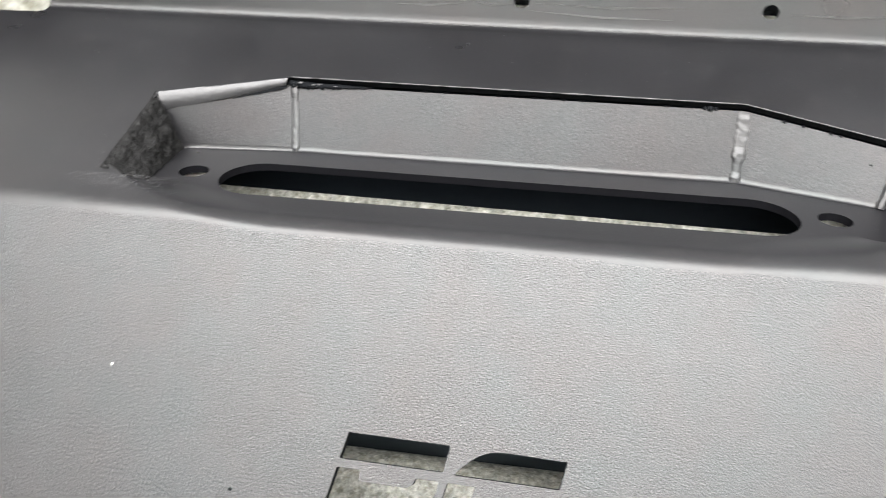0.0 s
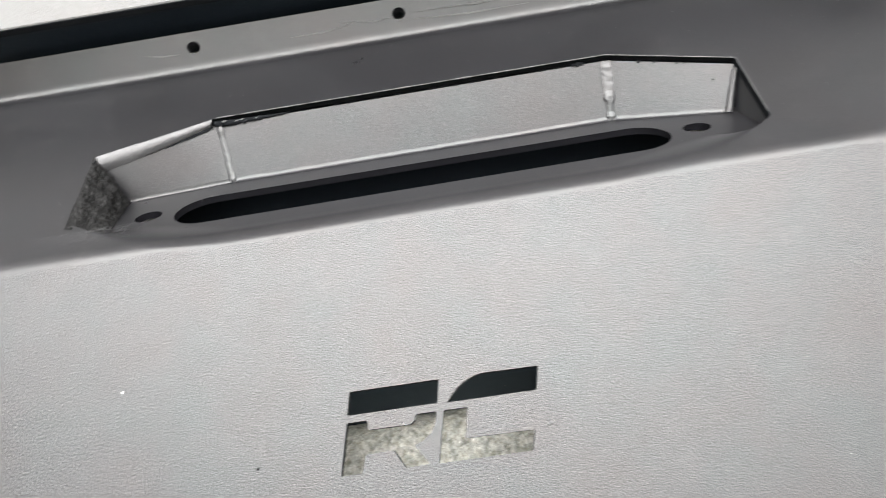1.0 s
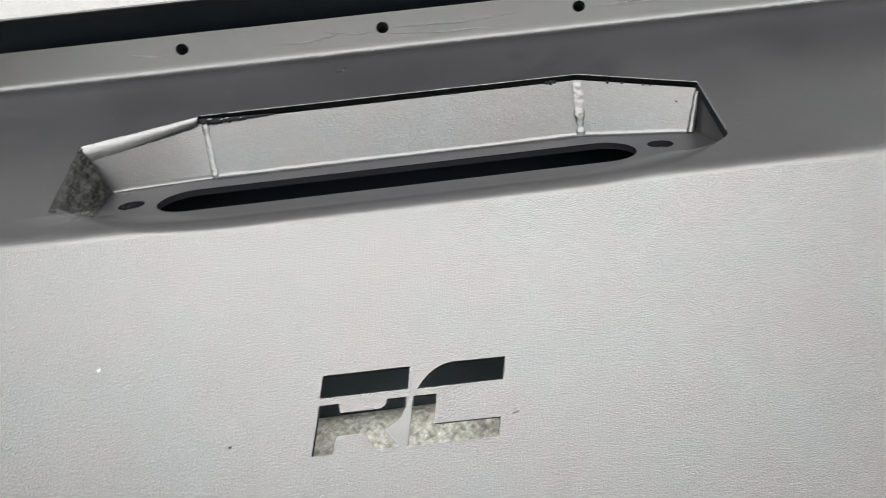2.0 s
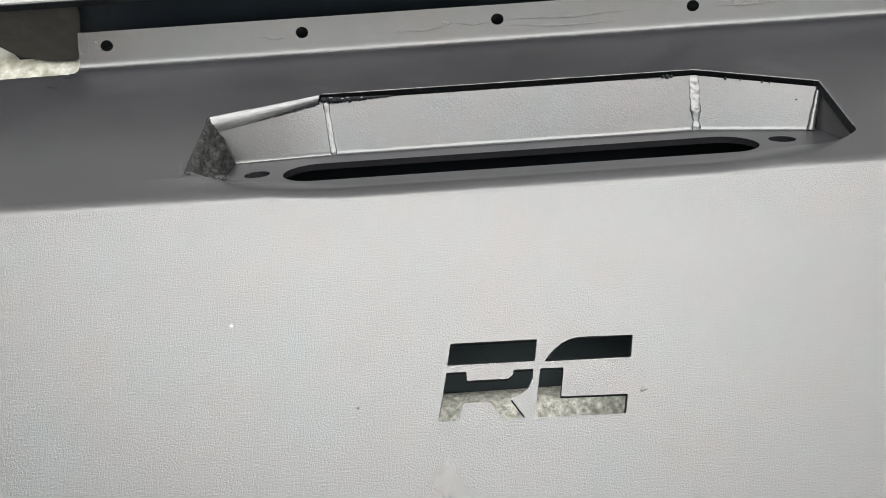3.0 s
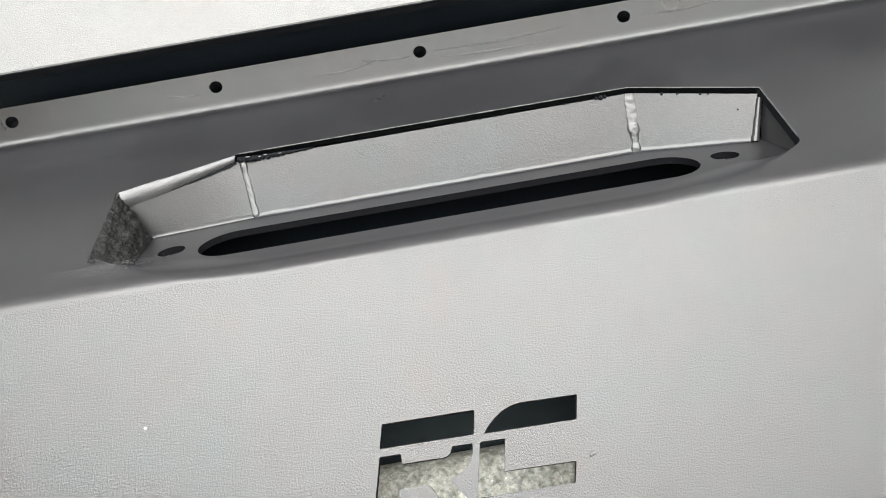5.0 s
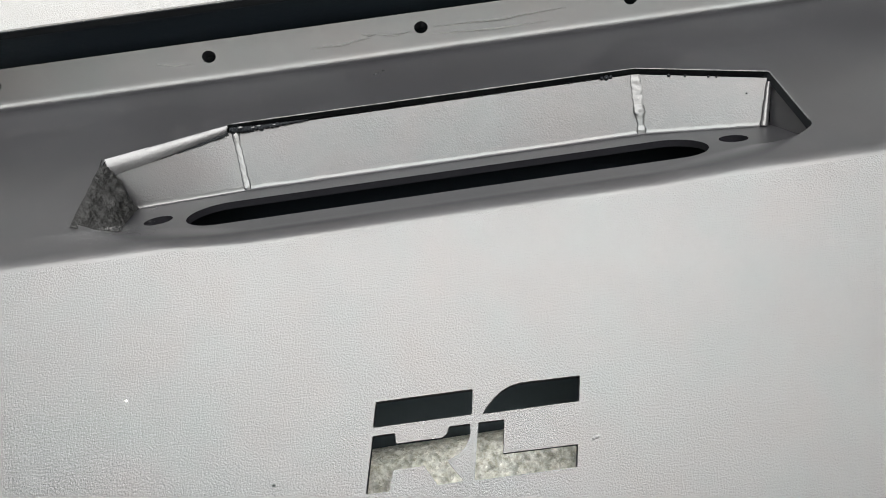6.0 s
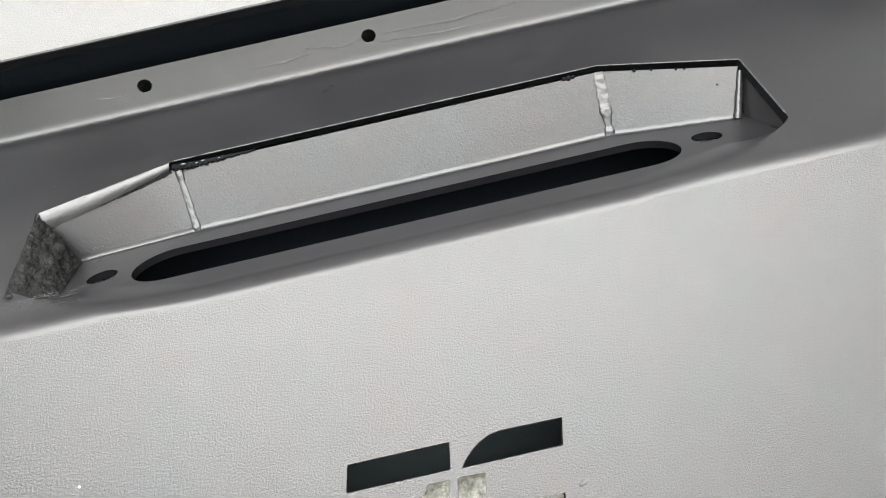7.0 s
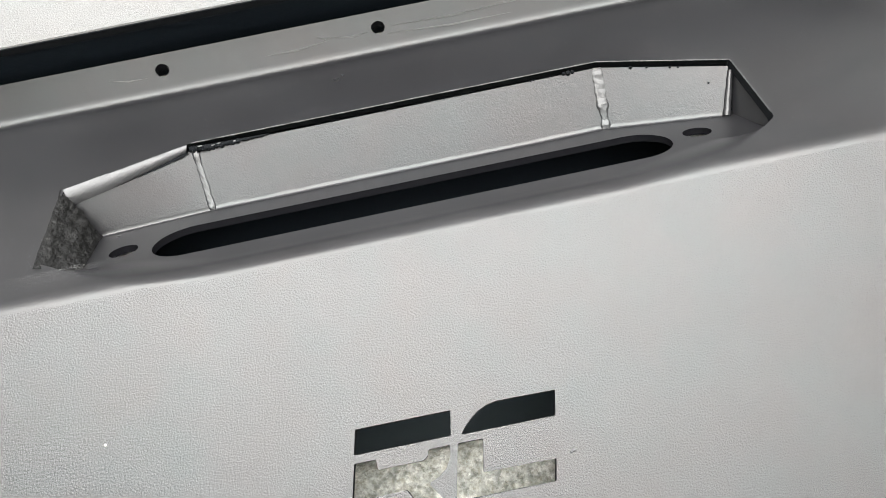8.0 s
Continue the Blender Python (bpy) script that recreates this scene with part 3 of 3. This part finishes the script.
    for x, lift, r in ((-93.5, -1.5, 0.5), (-87.6, -2.3, 0.35), (-84.8, -1.9, 0.4), (-77.5, -2.4, 0.3)):
        fleck = bmesh.new()
        blob(fleck, (0, 0, 0), r, 0.5, 2)
        bmesh.ops.scale(fleck, vec=(2.6, 1, 1), verts=fleck.verts)
        bmesh.ops.translate(fleck, vec=Vector(on_slope(x, 51.0, lift)) * MM, verts=fleck.verts)
        add("bright_fleck", fleck, WELD, "small bright fleck in the ragged rim weld", 60)
    lump = bmesh.new()
    for x, y, r in ((-153.6, 36.8, 1.1), (-152.0, 37.4, 1.3), (-154.4, 35.4, 0.8), (-150.6, 38.0, 1.0)):
        blob(lump, on_slope(x, y, -0.7), r, 0.6, 3)
    add("corner_lump", lump, WELD, "small bright weld lump on the recess corner", 80)
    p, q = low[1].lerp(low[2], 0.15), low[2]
    # Dark bead painted in for the shade of the gap
    add("gap_shade", bead([tuple(p + Vector((0, -0.5, 0.1))), tuple(p.lerp(q, 0.5) + Vector((0, -0.5, 0.2))), tuple(q + Vector((1, -0.2, 0.3)))], [0.15, 0.8, 1.0], 8, 0.9, 33, 40, 0.5), EDGE,
        "black bead painting the shade of the gap under the broad weld", 60)
    # Pale beads added along the rim to paint its edge highlight
    rim = [on_slope(x, y, -0.1) for x, y in RIM[1:4] + [(152.9, -4.0)]]
    for k in range(3):
        add("rim_edge", bead([rim[k], rim[k + 1]], [0.28, 0.28], 6, 0.9, 50 + k, 200), WELD, "thin pale bead painting a highlight along the recess rim", 60)
    # spatter round the rough corner, and drips below the rim
    bm = bmesh.new()
    for _ in range(900):
        x, y = rnd.gauss(-146, 12), -9.5 - abs(rnd.gauss(0, 5.5))
        if y < -22:
            continue
        blob(bm, on_slope(x, y, -0.02 - max(0, -y - 14) * 0.02), rnd.uniform(0.07, 0.24), 0.8)
    for _ in range(14):
        x, y = rnd.uniform(-159, -155), rnd.uniform(-8, 10)
        blob(bm, on_slope(x, y, 0.05), rnd.uniform(0.15, 0.35), 0.7)
    tagged(add("weld_spatter", bm, WELD, "fine weld spatter beads under the coat", 60), kind="stuff")
    bm = bmesh.new()

    def drip(x, r, down=0.0):
        y = 51.7 if x < 97 else 51.7 - (x - 97) * 0.315
        blob(bm, on_slope(x, y - 0.1, -2.9 - down), r, 0.9, 2)

    for x, r, down in ((82, 0.9, -0.3), (84.2, 1.3, -0.2), (86.4, 0.9, -0.3), (113, 0.8, -0.1), (120, 0.55, -0.2), (130, 0.6, -0.1), (133.4, 0.5, -0.1)):
        drip(x, r, down)
    for k in range(26):
        drip(rnd.uniform(-70, 92), rnd.uniform(0.2, 0.5), rnd.uniform(-0.5, -0.1))
    spot = Vector(base[2]).lerp(Vector(base[3]), 0.86).lerp(Vector(top[2]).lerp(Vector(top[3]), 0.86), 0.68)
    speck = bmesh.new()
    blob(speck, spot + Vector((0, -0.1, 0.1)), 0.5, 0.8, 2)
    add("black_speck", speck, EDGE, "small black speck on the recess panel", 60)
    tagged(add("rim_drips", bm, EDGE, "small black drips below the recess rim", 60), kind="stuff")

    # plates added behind the face for its lit and dark insides, and the closed ends
    # Pale sheet added for the lit floor; its bend shapes the penumbra
    bent = rounded_path([(-245, -58, 0), (-104.3, -58, 14), (-104.1, -76, 0)], 12, 1)
    add("inner_sheet", swept(sheet_profile(bent, 3), -300, 300), ZINC, "added mottled pale sheet for the lit floor behind the emblem, bent down for its penumbra", 25)
    # Pale strip added where light through the slot falls
    strip = [(-150, -60), (150, -60), (150, 4.8), (-150, 7.6)]
    add("slot_light_strip", prism(strip, -74, -70), ZINC, "added mottled pale strip standing in for light through the slot")
    # Pale pads added for the light through the bolt holes
    for s in (-1, 1):
        pad = rounded([(s * 123, -18), (s * 150, -18), (s * 150, 4.4), (s * 123, 4.4)], 2)
        add("hole_light_pad", prism(pad, -43.5, -41), ZINC, "added pale pad standing in for light through a bolt hole")
    # Dark sheets added over the floor to paint the inside as shade
    add("inside_shade", prism([(-300, -70), (300, -70), (300, 88), (-300, 88)], FLOOR_Z + 1, FLOOR_Z + 5), WEB, "added blue-black sheet painting in the dark behind the slot")
    add("inside_shade_front", prism([(-300, -240), (300, -240), (300, -70), (-300, -70)], FLOOR_Z + 1, FLOOR_Z + 5), INSIDE, "added blue-black sheet painting in the dark behind the emblem")
    for x0, y0, x1, y1, w in ((-60, 104.0, -26, 105.4, 0.4), (-23, 106.0, -5, 105.6, 0.4), (7, 106.3, 78, 106.8, 0.45), (4, 103.4, 70, 102.0, 0.4), (-140, 106.5, -121, 104.6, 0.3), (-32, 107.6, -24, 106.4, 0.3), (122, 106, 170, 107, 0.4)):
        def on_flange(x, y):
            return (x, y, slope_z(VALLEY) + (y - VALLEY) * math.tan(FLANGE) - 0.02)
        add("rub_mark", bead([on_flange(x0, y0), on_flange((x0 + x1) / 2, (y0 + y1) / 2 - 0.5), on_flange(x1, y1)], [0.2, 3.6 * w, 0.15], 14, 0.06, x0, 40, 0.035), PALE_RUB, "faint pale rub streak along the flange", 80)
    # Brown plate outlined like the floor's shade behind the notch
    corner = rounded([(-294, -37), (-232, -37), (-234.5, -48), (-254, -89), (-272, -88), (-287, -81), (-294, -68)], 5)
    add("notch_shade", standing(corner, 116.5, 119.5), BROWN_SHADE, "added dark brown plate standing in for floor shade behind the notch")
    for s in (-1, 1):
        add("end_plate", prism([(s * HALF, SKIRT - 10), (s * (HALF + 5), SKIRT - 10), (s * (HALF + 5), 112), (s * HALF, 112)], FLOOR_Z + 0.5, -75), COAT)
    return ob


# ---- the part lying behind ----
def rear_part():
    ob = thing("steel_channel", "satin textured steel channel lying behind the bumper", "bumper part", (0, 0, FLOOR_Z * MM))

    def add(name, bm, mat, label="", angle=None):
        p = part(name, bm, mat, ob, label, angle)
        p.location = (0, 0, -FLOOR_Z * MM)
        return p

    y0, z0 = 113.0, -31.0
    tilt = math.tan(radians(9))
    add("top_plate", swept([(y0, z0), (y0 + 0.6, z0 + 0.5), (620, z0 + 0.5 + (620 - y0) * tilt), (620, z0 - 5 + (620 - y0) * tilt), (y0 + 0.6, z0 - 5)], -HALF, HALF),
        COAT_BACK, "textured top plate, coat lightened to paint in its shine")
    # Thin near-black strip paints the plate's front edge as shaded
    add("plate_edge", prism([(-HALF, y0 - 0.4), (HALF, y0 - 0.4), (HALF, y0), (-HALF, y0)], z0 - 5, z0 - 0.2), EDGE, "plate edge with its shade painted near black")
    # Web coloured blue-black for the shade under the top plate
    add("front_web", prism([(-293, 122), (HALF, 122), (HALF, 127), (-293, 127)], FLOOR_Z + 0.5, -36 + 9 * tilt), WEB, "front web with its shade painted in blue-black")
    # Added dark plate keeps the sloping face from reflecting the pale floor
    add("light_block", prism([(-HALF, 150), (-288, 150), (-288, 155), (-HALF, 155)], FLOOR_Z + 0.5, -36 + 37 * tilt), BROWN_SHADE, "added dark plate blocking light beyond the web")
    add("rear_web", prism([(-HALF, 612), (HALF, 612), (HALF, 617), (-HALF, 617)], FLOOR_Z + 0.5, z0 - 5 + (612 - y0) * tilt), COAT)


# ---- dust and chips ----
def specks():
    rnd = random.Random(11)
    bm = bmesh.new()
    for _ in range(520):
        x, y = rnd.uniform(-230, 230), rnd.uniform(-230, 92)
        if -30 < y < 52 and abs(x) < 156:
            if y > -20:
                continue
        r = rnd.uniform(0.04, 0.11) if y < -36 else rnd.uniform(0.05, 0.14)
        if y < -36:
            at = (x, y, 0.05)
        elif y > -12:
            at = on_slope(x, y, 0.05)
        else:
            continue
        blob(bm, at, r, 0.5)
    for x, y, r in ((-128.2, -82.9, 0.55),):
        blob(bm, (x, y, 0.1), r, 0.5)
    for k in range(9):
        s, x = rnd.uniform(-34, 30), rnd.uniform(112, 146)
        blob(bm, on_b(x, rnd.uniform(-26, -12) if x < 135 else rnd.uniform(-10, 10), 0.05), rnd.uniform(0.08, 0.18), 0.6)
    tagged(part("dust", bm, DUST, None, "scattered pale dust specks on the black coat", 60), category="dust", kind="stuff")
    chip = part("paint_chip", prism(disc_outline(-77.2, -119.6, 0.7, 0.6, 10), 0.0, 0.12), EDGE, None, "tiny black chip in the coat of the face")
    tagged(chip, category="chip")
    nick = part("coat_nick", bead([(33.6, -120.4, 0.0), (34.6, -119.6, 0.0), (36.2, -119.4, 0.0)], [0.35, 0.8, 0.45], 8, 0.5, 4, 16), WELD, None,
                "small raised nick in the coat beside the emblem", 60)
    tagged(nick, category="nick")


room()
for lamp_at, lamp_size, _ in LAMPS:
    ceiling_lamp(lamp_at, lamp_size)
rear_part()
bumper()
specks()
